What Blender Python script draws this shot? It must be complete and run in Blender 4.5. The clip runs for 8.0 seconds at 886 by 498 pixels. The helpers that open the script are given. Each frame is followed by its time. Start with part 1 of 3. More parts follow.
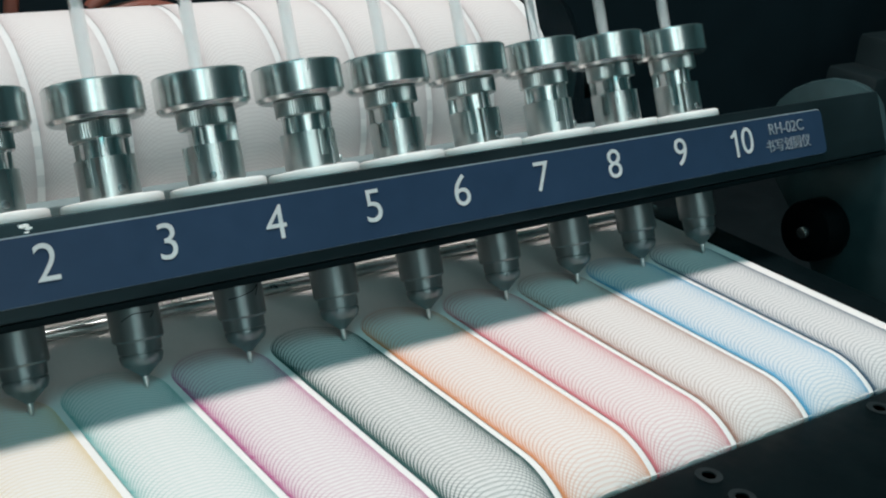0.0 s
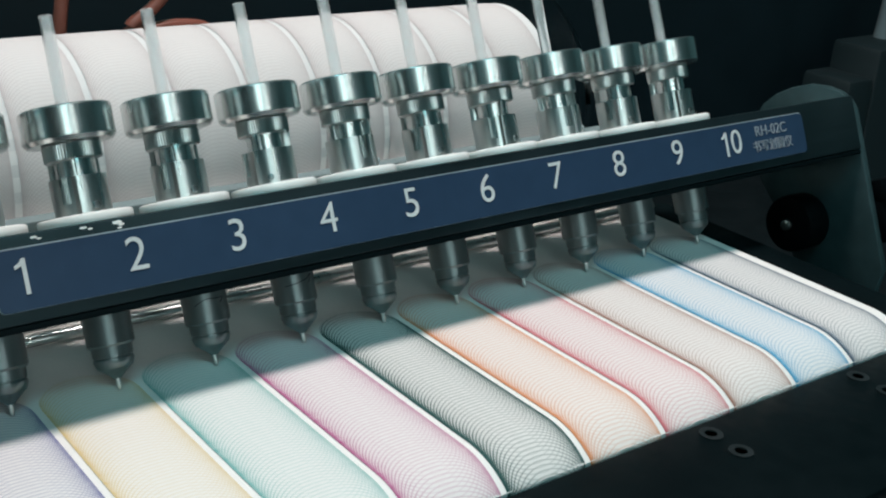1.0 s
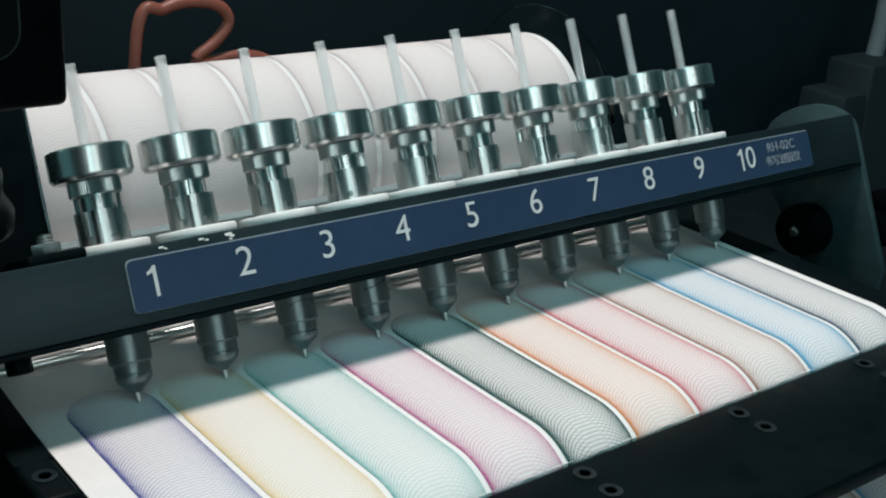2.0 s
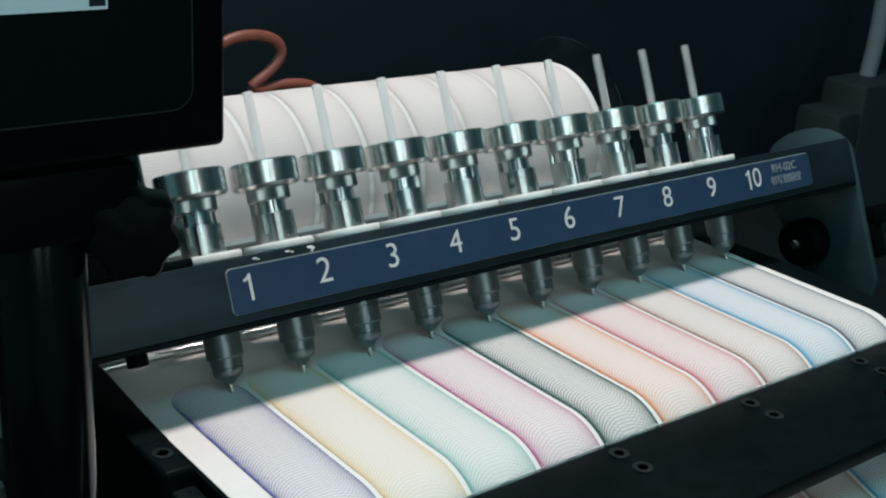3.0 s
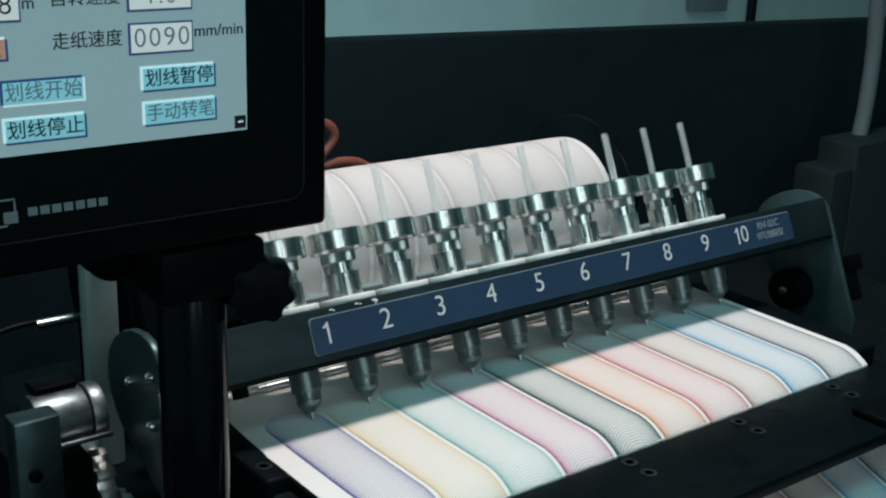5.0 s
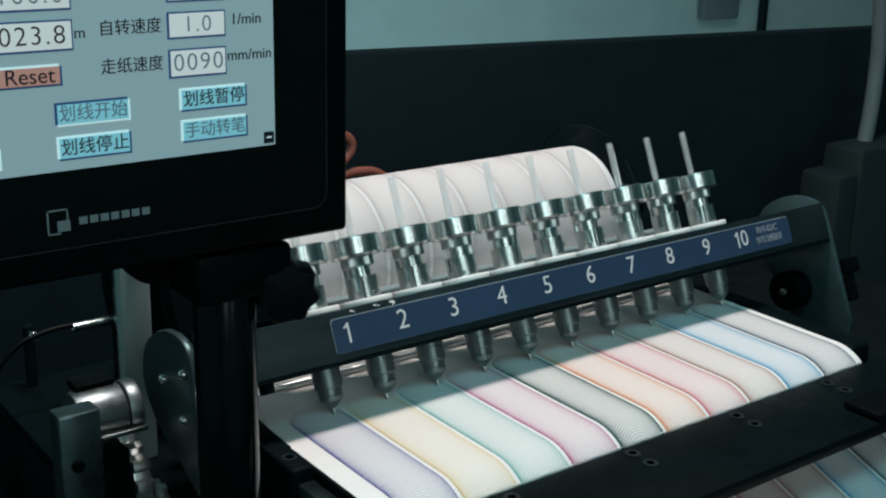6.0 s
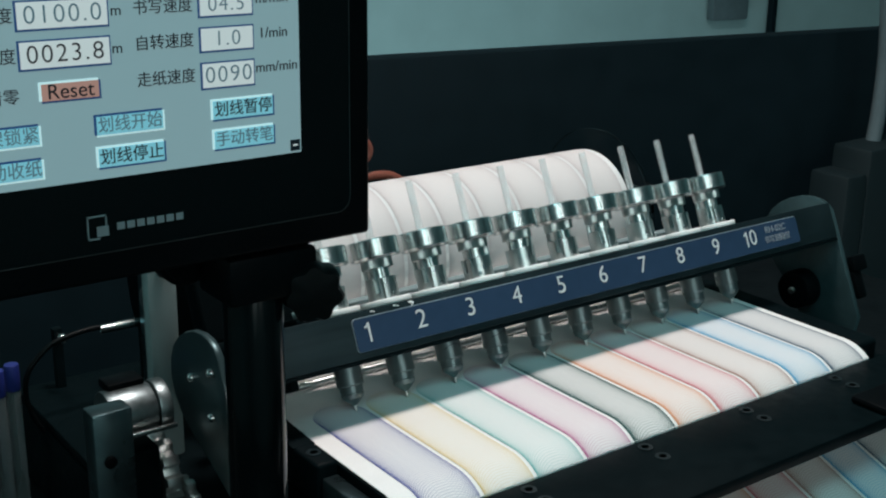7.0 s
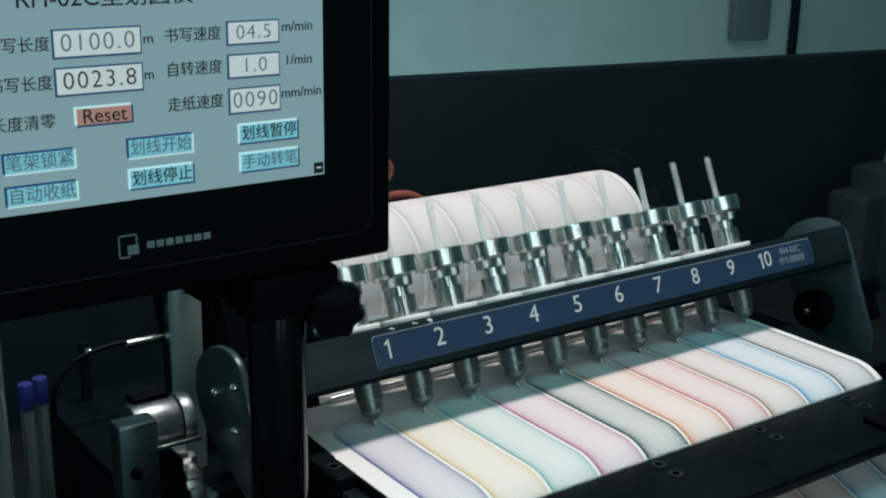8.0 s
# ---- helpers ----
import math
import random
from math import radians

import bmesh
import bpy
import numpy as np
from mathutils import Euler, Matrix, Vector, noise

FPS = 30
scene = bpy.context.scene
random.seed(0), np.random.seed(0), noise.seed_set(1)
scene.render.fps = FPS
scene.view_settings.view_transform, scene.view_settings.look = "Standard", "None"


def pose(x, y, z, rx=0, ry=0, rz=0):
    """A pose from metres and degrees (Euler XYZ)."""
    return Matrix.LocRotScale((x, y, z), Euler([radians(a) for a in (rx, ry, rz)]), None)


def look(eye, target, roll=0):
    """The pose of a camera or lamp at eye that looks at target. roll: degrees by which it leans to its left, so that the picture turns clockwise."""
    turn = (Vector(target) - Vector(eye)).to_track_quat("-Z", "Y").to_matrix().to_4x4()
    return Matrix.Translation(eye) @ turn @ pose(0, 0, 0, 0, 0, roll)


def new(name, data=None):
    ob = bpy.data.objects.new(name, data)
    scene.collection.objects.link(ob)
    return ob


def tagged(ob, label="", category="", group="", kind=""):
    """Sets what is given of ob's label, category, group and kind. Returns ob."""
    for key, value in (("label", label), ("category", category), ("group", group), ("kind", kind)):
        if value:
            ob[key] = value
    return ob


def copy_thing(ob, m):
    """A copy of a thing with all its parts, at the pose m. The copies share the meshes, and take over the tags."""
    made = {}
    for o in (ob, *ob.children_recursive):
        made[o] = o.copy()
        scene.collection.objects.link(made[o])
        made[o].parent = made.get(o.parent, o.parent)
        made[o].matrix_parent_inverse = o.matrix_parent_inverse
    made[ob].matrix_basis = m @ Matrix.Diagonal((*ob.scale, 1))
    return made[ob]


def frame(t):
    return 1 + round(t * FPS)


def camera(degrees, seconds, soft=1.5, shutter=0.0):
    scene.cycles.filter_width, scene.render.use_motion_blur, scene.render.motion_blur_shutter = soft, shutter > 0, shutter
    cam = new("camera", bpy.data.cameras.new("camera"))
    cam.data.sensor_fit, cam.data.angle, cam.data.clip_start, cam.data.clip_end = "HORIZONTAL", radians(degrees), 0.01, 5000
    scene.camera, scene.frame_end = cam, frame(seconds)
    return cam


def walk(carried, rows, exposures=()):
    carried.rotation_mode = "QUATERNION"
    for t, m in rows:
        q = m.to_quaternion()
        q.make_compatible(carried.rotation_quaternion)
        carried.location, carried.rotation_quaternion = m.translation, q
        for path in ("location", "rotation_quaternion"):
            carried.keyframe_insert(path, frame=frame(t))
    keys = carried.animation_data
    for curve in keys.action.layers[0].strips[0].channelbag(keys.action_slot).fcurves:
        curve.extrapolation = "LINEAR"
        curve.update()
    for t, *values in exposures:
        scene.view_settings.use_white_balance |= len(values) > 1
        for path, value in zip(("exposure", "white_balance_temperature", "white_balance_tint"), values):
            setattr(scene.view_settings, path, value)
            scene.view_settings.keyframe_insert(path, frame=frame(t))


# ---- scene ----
cam = camera(40.0, 8.0, soft=2.1)
# seconds, eye x y z in metres, yaw to the right, pitch, roll in degrees
PATH = [
    (0.0, -0.0628, -0.3042, 0.2950, 37.40, -21.99, 4.38),
    (0.5, -0.0829, -0.3149, 0.2986, 38.16, -22.08, 4.38),
    (1.0, -0.1076, -0.3327, 0.3079, 38.47, -21.63, 4.04),
    (1.5, -0.1347, -0.3463, 0.3157, 38.65, -21.24, 3.60),
    (3.0, -0.2239, -0.3970, 0.3489, 39.08, -20.43, 3.62),
    (3.5, -0.2476, -0.4128, 0.3575, 38.51, -20.06, 3.01),
    (4.0, -0.2687, -0.4372, 0.3685, 38.30, -19.06, 2.44),
    (4.5, -0.2873, -0.4587, 0.3787, 38.29, -18.24, 2.32),
    (6.0, -0.3239, -0.5094, 0.3975, 37.15, -17.49, 1.46),
    (6.5, -0.3342, -0.5186, 0.4011, 37.10, -17.38, 1.46),
    (7.0, -0.3389, -0.5238, 0.4037, 36.60, -17.41, 0.86),
    (7.5, -0.3396, -0.5286, 0.4071, 36.04, -17.22, 0.81),
    (8.0, -0.3467, -0.5363, 0.4095, 35.57, -16.61, 0.97),
]
walk(cam, [(t, pose(x, y, z, 90 + p, 0, -a) @ pose(0, 0, 0, 0, 0, r)) for t, x, y, z, a, p, r in PATH],
     exposures=[(0.0, 0.0), (1.5, 0.0), (3.5, -0.10), (8.0, -0.05)])

# ---- light ----
world = bpy.data.worlds.new("room_air")
world.use_nodes = True
world.node_tree.nodes["Background"].inputs[0].default_value = (0.10, 0.30, 0.32, 1)
world.node_tree.nodes["Background"].inputs[1].default_value = 0.02
scene.world = world


def area_lamp(name, eye, target, sx, sy, watts, colour):
    data = bpy.data.lights.new(name, "AREA")
    data.shape, data.size, data.size_y, data.energy, data.color = "RECTANGLE", sx, sy, watts, colour
    ob = new(name, data)
    ob.matrix_world = look(eye, target)
    return ob


area_lamp("work_lamp", (0.18, 0.085, 1.40), (0.15, 0.0, 0.11), 0.22, 0.20, 16.2, (1.0, 0.912, 0.892))
# added cyan fill from above the viewer; no such source is known
area_lamp("cool_fill_front", (-0.7, -1.3, 2.35), (-0.5, -0.9, 0.1), 1.3, 0.6, 18.0, (0.30, 0.90, 1.0))
# added fill hidden behind the partition, only to brighten the back wall
area_lamp("wall_fill_rear", (0.7, 1.05, -0.50), (0.8, 1.95, 0.45), 2.2, 0.15, 9.0, (0.60, 0.93, 1.0))
# three added upright panels, for streaks on the polished knobs and soft fill
area_lamp("streak_fill", (-0.95, -2.45, 1.2), (0.15, 0.03, 0.5), 0.60, 1.7, 9.5, (0.78, 0.98, 0.97))
area_lamp("streak_fill_narrow", (-0.05, -2.6, 1.2), (0.15, 0.03, 0.5), 0.20, 1.7, 5.0, (0.93, 0.99, 0.97))
area_lamp("streak_fill_side", (-2.6, 1.3, 1.2), (0.15, 0.03, 0.5), 0.70, 1.7, 6.0, (0.74, 0.98, 0.97))


# ---- materials ----
def node(nt, kind, **values):
    n = nt.nodes.new(kind)
    for key, value in values.items():
        n.inputs[key.replace("_", " ")].default_value = value
    return n


def mat(name, base, rough=0.5, metal=0.0, var=0.15, scale=60.0, bump=0.0, stretch=(1, 1, 1), spec=0.5, alpha=1.0, trans=0.0, glow=0.0, ior=1.45):
    m = bpy.data.materials.new(name)
    m.use_nodes = True
    nt = m.node_tree
    b = nt.nodes["Principled BSDF"]
    b.inputs["Metallic"].default_value = metal
    b.inputs["Specular IOR Level"].default_value = spec
    b.inputs["Transmission Weight"].default_value = trans
    b.inputs["IOR"].default_value = ior
    co = nt.nodes.new("ShaderNodeTexCoord")
    mp = nt.nodes.new("ShaderNodeMapping")
    mp.inputs["Scale"].default_value = stretch
    nt.links.new(co.outputs["Object"], mp.inputs["Vector"])
    fine = node(nt, "ShaderNodeTexNoise", Scale=scale, Detail=4.0)
    wide = node(nt, "ShaderNodeTexNoise", Scale=scale / 9, Detail=2.0)
    nt.links.new(mp.outputs[0], fine.inputs["Vector"])
    nt.links.new(co.outputs["Object"], wide.inputs["Vector"])
    add = nt.nodes.new("ShaderNodeMath")
    add.operation = "ADD"
    nt.links.new(fine.outputs["Fac"], add.inputs[0])
    nt.links.new(wide.outputs["Fac"], add.inputs[1])
    ramp = nt.nodes.new("ShaderNodeMapRange")
    for k, v in ((1, 0.6), (2, 1.4), (3, 1 - var), (4, 1 + var)):
        ramp.inputs[k].default_value = v
    nt.links.new(add.outputs[0], ramp.inputs[0])
    mul = nt.nodes.new("ShaderNodeVectorMath")
    mul.operation = "SCALE"
    mul.inputs[0].default_value = base
    nt.links.new(ramp.outputs[0], mul.inputs["Scale"])
    nt.links.new(mul.outputs[0], b.inputs["Base Color"])
    rr = nt.nodes.new("ShaderNodeMapRange")
    for k, v in ((1, 0.6), (2, 1.4), (3, rough * (1 - var)), (4, min(1, rough * (1 + var)))):
        rr.inputs[k].default_value = v
    nt.links.new(add.outputs[0], rr.inputs[0])
    nt.links.new(rr.outputs[0], b.inputs["Roughness"])
    if bump:
        bp = node(nt, "ShaderNodeBump", Strength=bump, Distance=0.0004)
        nt.links.new(fine.outputs["Fac"], bp.inputs["Height"])
        nt.links.new(bp.outputs[0], b.inputs["Normal"])
    if glow:
        b.inputs["Emission Color"].default_value = (*base, 1)
        b.inputs["Emission Strength"].default_value = glow
    return m


CHROME = mat("polished_steel", (0.70, 0.73, 0.72), 0.26, 1.0, 0.12, 300, 0.0, (1, 1, 0.05))
STEEL = mat("brushed_steel", (0.60, 0.63, 0.62), 0.31, 1.0, 0.2, 400, 0.1, (1, 1, 0.03))
DARKSTEEL = mat("blued_steel", (0.21, 0.25, 0.255), 0.40, 1.0, 0.25, 300, 0.1)
NOSE_STEEL = mat("matt_grey_steel", (0.165, 0.20, 0.205), 0.36, 0.75, 0.3, 260, 0.2, (1, 1, 0.05))
BEAM = mat("black_anodised_aluminium", (0.018, 0.032, 0.037), 0.42, 0.6, 0.3, 260, 0.25, (0.04, 1, 1))
BLACK = mat("black_painted_metal", (0.0018, 0.0050, 0.0060), 0.5, 0.0, 0.3, 120, 0.1, spec=0.06)
SCREW = mat("blackened_screw", (0.011, 0.018, 0.020), 0.45, 0.3, 0.3, 200)
PLASTIC = mat("black_plastic", (0.0018, 0.0028, 0.0034), 0.42, 0.0, 0.2, 300, 0.1, spec=0.06)
FILM = mat("glossy_black_film", (0.0018, 0.0030, 0.0036), 0.18, 0.0, 0.1, 60, spec=0.28)
PAPER = mat("white_paper", (0.80, 0.775, 0.755), 0.85, 0.0, 0.03, 900, 0.12)
WASHER = mat("white_nylon", (0.90, 0.89, 0.86), 0.45, 0.0, 0.05, 200)
NAVY = mat("navy_printed_plate", (0.021, 0.045, 0.088), 0.38, 0.0, 0.12, 150, 0.05)
EDGE = mat("bare_plate_edge", (0.36, 0.41, 0.44), 0.4, 0.2, 0.2, 300)
WHITE_INK = mat("white_lettering", (0.60, 0.62, 0.62), 0.6, 0.0, 0.1, 800)
GREY_INK = mat("grey_lettering", (0.24, 0.27, 0.30), 0.6, 0.0, 0.1, 800)
REFILL = mat("milky_plastic_tube", (0.97, 0.98, 0.98), 0.25, 0.0, 0.02, 200, trans=0.82, ior=1.03)
ACRYLIC = mat("clear_acrylic", (0.85, 0.93, 0.93), 0.06, 0.0, 0.02, 60, trans=0.95, ior=1.2)
DISC = mat("thin_clear_disc", (0.93, 0.95, 0.95), 0.03, 0.0, 0.02, 60, trans=1.0, ior=1.14)
CABLE = mat("orange_red_cable", (0.19, 0.055, 0.036), 0.45, 0.0, 0.2, 90)
RUBBER = mat("black_rubber", (0.0022, 0.0032, 0.0036), 0.45, 0.0, 0.2, 200, 0.1, spec=0.12)
WALLPAINT = mat("grey_green_wall_paint", (0.30, 0.40, 0.40), 0.8, 0.0, 0.10, 12, 0.1)
# for the unseen walls and ceiling: pale teal, chosen to bounce fill light
BOUNCEWALL = mat("bounce_wall_paint", (0.36, 0.56, 0.57), 0.8, 0.0, 0.08, 12, 0.1)
PANEL = mat("black_partition_laminate", (0.0018, 0.0080, 0.0112), 0.7, 0.0, 0.25, 25, 0.1, spec=0.2)
BENCH = mat("dark_bench_top", (0.0026, 0.0055, 0.0068), 0.6, 0.0, 0.25, 40, 0.1, spec=0.2)
CABINET = mat("slate_painted_cabinet", (0.0028, 0.0105, 0.0128), 0.65, 0.0, 0.12, 30, 0.1)
GREYTUBE = mat("grey_conduit", (0.10, 0.13, 0.14), 0.5, 0.0, 0.15, 60)
SIDE = mat("dark_satin_side_plate", (0.10, 0.15, 0.16), 0.30, 0.95, 0.2, 120, 0.1)
CHEEK = mat("satin_grey_green_plate", (0.050, 0.090, 0.097), 0.34, 0.5, 0.2, 120, 0.1)
# lighter than the bezel: the film edge's highlight is put into this colour
GROOVE = mat("bezel_edge_highlight", (0.030, 0.036, 0.038), 0.5, 0.0, 0.3, 120)
GUIDE = mat("grey_green_enamel", (0.21, 0.275, 0.28), 0.5, 0.1, 0.15, 90, 0.1)
SCREEN = mat("lit_display", (0.17, 0.255, 0.275), 0.25, 0.0, 0.02, 20, glow=0.9)
FIELD = mat("lit_number_field", (0.46, 0.50, 0.50), 0.25, 0.0, 0.02, 20, glow=0.8)
BUTTON = mat("lit_cyan_button", (0.16, 0.40, 0.47), 0.25, 0.0, 0.02, 20, glow=0.8)
BUTTON_HI = mat("lit_button_light_edge", (0.45, 0.62, 0.64), 0.25, 0.0, 0.02, 20, glow=0.8)
BUTTON_LO = mat("lit_button_dark_edge", (0.02, 0.06, 0.16), 0.25, 0.0, 0.02, 20, glow=0.5)
RESET = mat("lit_brown_button", (0.32, 0.175, 0.145), 0.25, 0.0, 0.02, 20, glow=0.8)
GLYPH = mat("dark_screen_lettering", (0.012, 0.02, 0.03), 0.4, 0.0, 0.02, 20)
GLYPH_DIM = mat("dim_screen_lettering", (0.07, 0.13, 0.16), 0.4, 0.0, 0.02, 20, glow=0.6)
BEZELMARK = mat("grey_bezel_print", (0.20, 0.22, 0.23), 0.5, 0.0, 0.1, 200)
BLUE = mat("blue_plastic", (0.02, 0.03, 0.17), 0.4, 0.0, 0.1, 100)


def ink_mat(name, ink, strength, paper=(0.79, 0.765, 0.745), pitch=1.75, radius=16.0, width=0.31):
    """Overlapping pen circles on white paper. UV: millimetres across the track and along it."""
    m = bpy.data.materials.new(name)
    m.use_nodes = True
    nt = m.node_tree
    b = nt.nodes["Principled BSDF"]
    b.inputs["Roughness"].default_value = 0.8
    uv = nt.nodes.new("ShaderNodeUVMap")
    uv.uv_map = "track"
    sep = nt.nodes.new("ShaderNodeSeparateXYZ")
    nt.links.new(uv.outputs[0], sep.inputs[0])

    def op(kind, a, c=None, d=None):
        n = nt.nodes.new("ShaderNodeMath")
        n.operation = kind
        for i, q in enumerate((a, c, d)):
            if q is None:
                continue
            if isinstance(q, (int, float)):
                n.inputs[i].default_value = q
            else:
                nt.links.new(q, n.inputs[i])
        return n.outputs[0]

    wob = node(nt, "ShaderNodeTexNoise", Scale=0.12, Detail=2.0)
    nt.links.new(uv.outputs[0], wob.inputs["Vector"])
    shake = op("MULTIPLY", op("SUBTRACT", wob.outputs["Fac"], 0.5), 0.9)
    u, v = sep.outputs[0], op("ADD", sep.outputs[1], shake)
    s = op("SQRT", op("MAXIMUM", op("SUBTRACT", radius * radius, op("MULTIPLY", u, u)), 0.02))
    cosn = op("MULTIPLY", s, 1 / radius)
    masks = []
    for sign in ("ADD", "SUBTRACT"):
        ph = op("MULTIPLY", op(sign, v, s), 1 / pitch)
        d = op("ABSOLUTE", op("SUBTRACT", op("FRACT", ph), 0.5))
        d = op("MULTIPLY", op("MULTIPLY", d, pitch), cosn)
        line = nt.nodes.new("ShaderNodeMapRange")
        line.interpolation_type = "SMOOTHSTEP"
        nt.links.new(d, line.inputs[0])
        for k, q in ((1, width * 0.4), (2, width), (3, 1.0), (4, 0.0)):
            line.inputs[k].default_value = q
        out = line.outputs[0]
        if sign == "SUBTRACT":
            out = op("MULTIPLY", out, op("GREATER_THAN", op("SUBTRACT", sep.outputs[1], s), -0.5))
        masks.append(out)
    one = op("SUBTRACT", 1, op("MULTIPLY", op("SUBTRACT", 1, op("MULTIPLY", masks[0], 0.66)), op("SUBTRACT", 1, op("MULTIPLY", masks[1], 0.40))))
    flow = node(nt, "ShaderNodeTexNoise", Scale=0.35, Detail=3.0)
    nt.links.new(uv.outputs[0], flow.inputs["Vector"])
    one = op("MULTIPLY", one, op("MULTIPLY_ADD", flow.outputs["Fac"], 0.5, strength - 0.25))
    # a faint stain where the lines lie close, near the two edges
    side = op("DIVIDE", u, radius)
    one = op("MULTIPLY", one, op("MULTIPLY", op("MULTIPLY_ADD", op("MULTIPLY", side, side), 0.55, 0.55), op("MULTIPLY_ADD", side, -0.22, 1.0)))
    wash = op("MULTIPLY", op("POWER", op("DIVIDE", op("ABSOLUTE", u), radius), 5.0), 0.32 * strength)
    fac = op("MINIMUM", op("ADD", op("ADD", one, wash), 0.185 * strength), 1.0)
    mix = nt.nodes.new("ShaderNodeMix")
    mix.data_type = "RGBA"
    mix.inputs[6].default_value = (*paper, 1)
    mix.inputs[7].default_value = (*ink, 1)
    nt.links.new(fac, mix.inputs[0])
    nt.links.new(mix.outputs[2], b.inputs["Base Color"])
    return m


INKS = [("violet_blue", (0.045, 0.055, 0.24), 0.62), ("yellow", (0.62, 0.45, 0.19), 0.55), ("sea_green", (0.05, 0.32, 0.30), 0.52),
        ("magenta", (0.38, 0.07, 0.20), 0.60), ("dark_green", (0.014, 0.065, 0.06), 0.86), ("orange", (0.60, 0.23, 0.10), 0.68),
        ("red", (0.52, 0.14, 0.16), 0.70), ("brown", (0.32, 0.17, 0.13), 0.66), ("sky_blue", (0.07, 0.30, 0.48), 0.74), ("slate_blue", (0.035, 0.075, 0.12), 0.7)]
# the same white paper in a darker tone, so the roll looks less lit
DIMMED_PAPER = mat("rolled_paper", (0.69, 0.675, 0.665), 0.85, 0.0, 0.04, 700, 0.12)
ROLL_INK = ink_mat("pale_show_through", (0.40, 0.33, 0.33), 0.45, (0.68, 0.64, 0.625))
INK_MATS = [ink_mat(n + "_ink_circles", c, s) for n, c, s in INKS]


# ---- mesh helpers ----
def mesh_of(name, bm, material, smooth=0):
    me = bpy.data.meshes.new(name)
    bm.normal_update()
    bm.to_mesh(me)
    bm.free()
    me.materials.append(material)
    if smooth:
        me.shade_smooth()
        me.set_sharp_from_angle(angle=radians(smooth))
    return me


def part(name, bm, material, parent, label="", smooth=35, m=None):
    ob = new(name, mesh_of(name, bm, material, smooth))
    ob.parent = parent
    if m is not None:
        ob.matrix_basis = m
    if label:
        ob["label"] = label
    return ob


def thing(name, m, label, category, group="", kind=""):
    ob = new(name)
    ob.empty_display_size = 0.01
    ob.matrix_basis = m
    return tagged(ob, label, category, group, kind)


def solid(name, bm, material, label, category, kind="", smooth=35, m=None):
    ob = new(name, mesh_of(name, bm, material, smooth))
    if m is not None:
        ob.matrix_basis = m
    return tagged(ob, label, category, "", kind)


def box(x0, x1, y0, y1, z0, z1, bevel=0.0, seg=2):
    bm = bmesh.new()
    bmesh.ops.create_cube(bm, size=1.0)
    for v in bm.verts:
        v.co = Vector(((x0 + x1) / 2 + v.co.x * (x1 - x0), (y0 + y1) / 2 + v.co.y * (y1 - y0), (z0 + z1) / 2 + v.co.z * (z1 - z0)))
    if bevel:
        bmesh.ops.bevel(bm, geom=bm.edges[:], offset=bevel, segments=seg, profile=0.5, affect="EDGES")
    return bm


def lathe(profile, seg=40, axis="z", ripple=None):
    """A turned body from (radius, height) pairs; ripple(k, r) may change the radius at the k-th step round."""
    bm = bmesh.new()
    rings = []
    for r, h in profile:
        ring = []
        for k in range(seg):
            a = 2 * math.pi * k / seg
            q = ripple(k, r, h) if ripple else r
            p = (q * math.cos(a), q * math.sin(a), h)
            if axis == "x":
                p = (p[2], p[0], p[1])
            elif axis == "y":
                p = (p[1], p[2], p[0])
            ring.append(bm.verts.new(p))
        rings.append(ring)
    for a, b in zip(rings, rings[1:]):
        for k in range(seg):
            bm.faces.new((a[k], a[(k + 1) % seg], b[(k + 1) % seg], b[k]))
    bm.faces.new(rings[0][::-1])
    bm.faces.new(rings[-1])
    bmesh.ops.recalc_face_normals(bm, faces=bm.faces[:])
    return bm


def rounded(r, h0, h1, c=0.0006):
    """Profile of a cylinder with rounded rims."""
    return [(r - c, h0), (r - 0.3 * c, h0 + 0.3 * c), (r, h0 + c), (r, h1 - c), (r - 0.3 * c, h1 - 0.3 * c), (r - c, h1)]


def prism(outline, x0, x1, bevel=0.0):
    """Outline in (y, z), drawn from x0 to x1."""
    bm = bmesh.new()
    f = bm.faces.new([bm.verts.new((x0, y, z)) for y, z in outline])
    got = bmesh.ops.extrude_face_region(bm, geom=[f])
    for v in got["geom"]:
        if isinstance(v, bmesh.types.BMVert):
            v.co.x = x1
    bmesh.ops.recalc_face_normals(bm, faces=bm.faces[:])
    if bevel:
        rim = [e for e in bm.edges if abs(e.verts[0].co.x - e.verts[1].co.x) < 1e-6]
        bmesh.ops.bevel(bm, geom=rim, offset=bevel, segments=2, profile=0.5, affect="EDGES")
    return bm


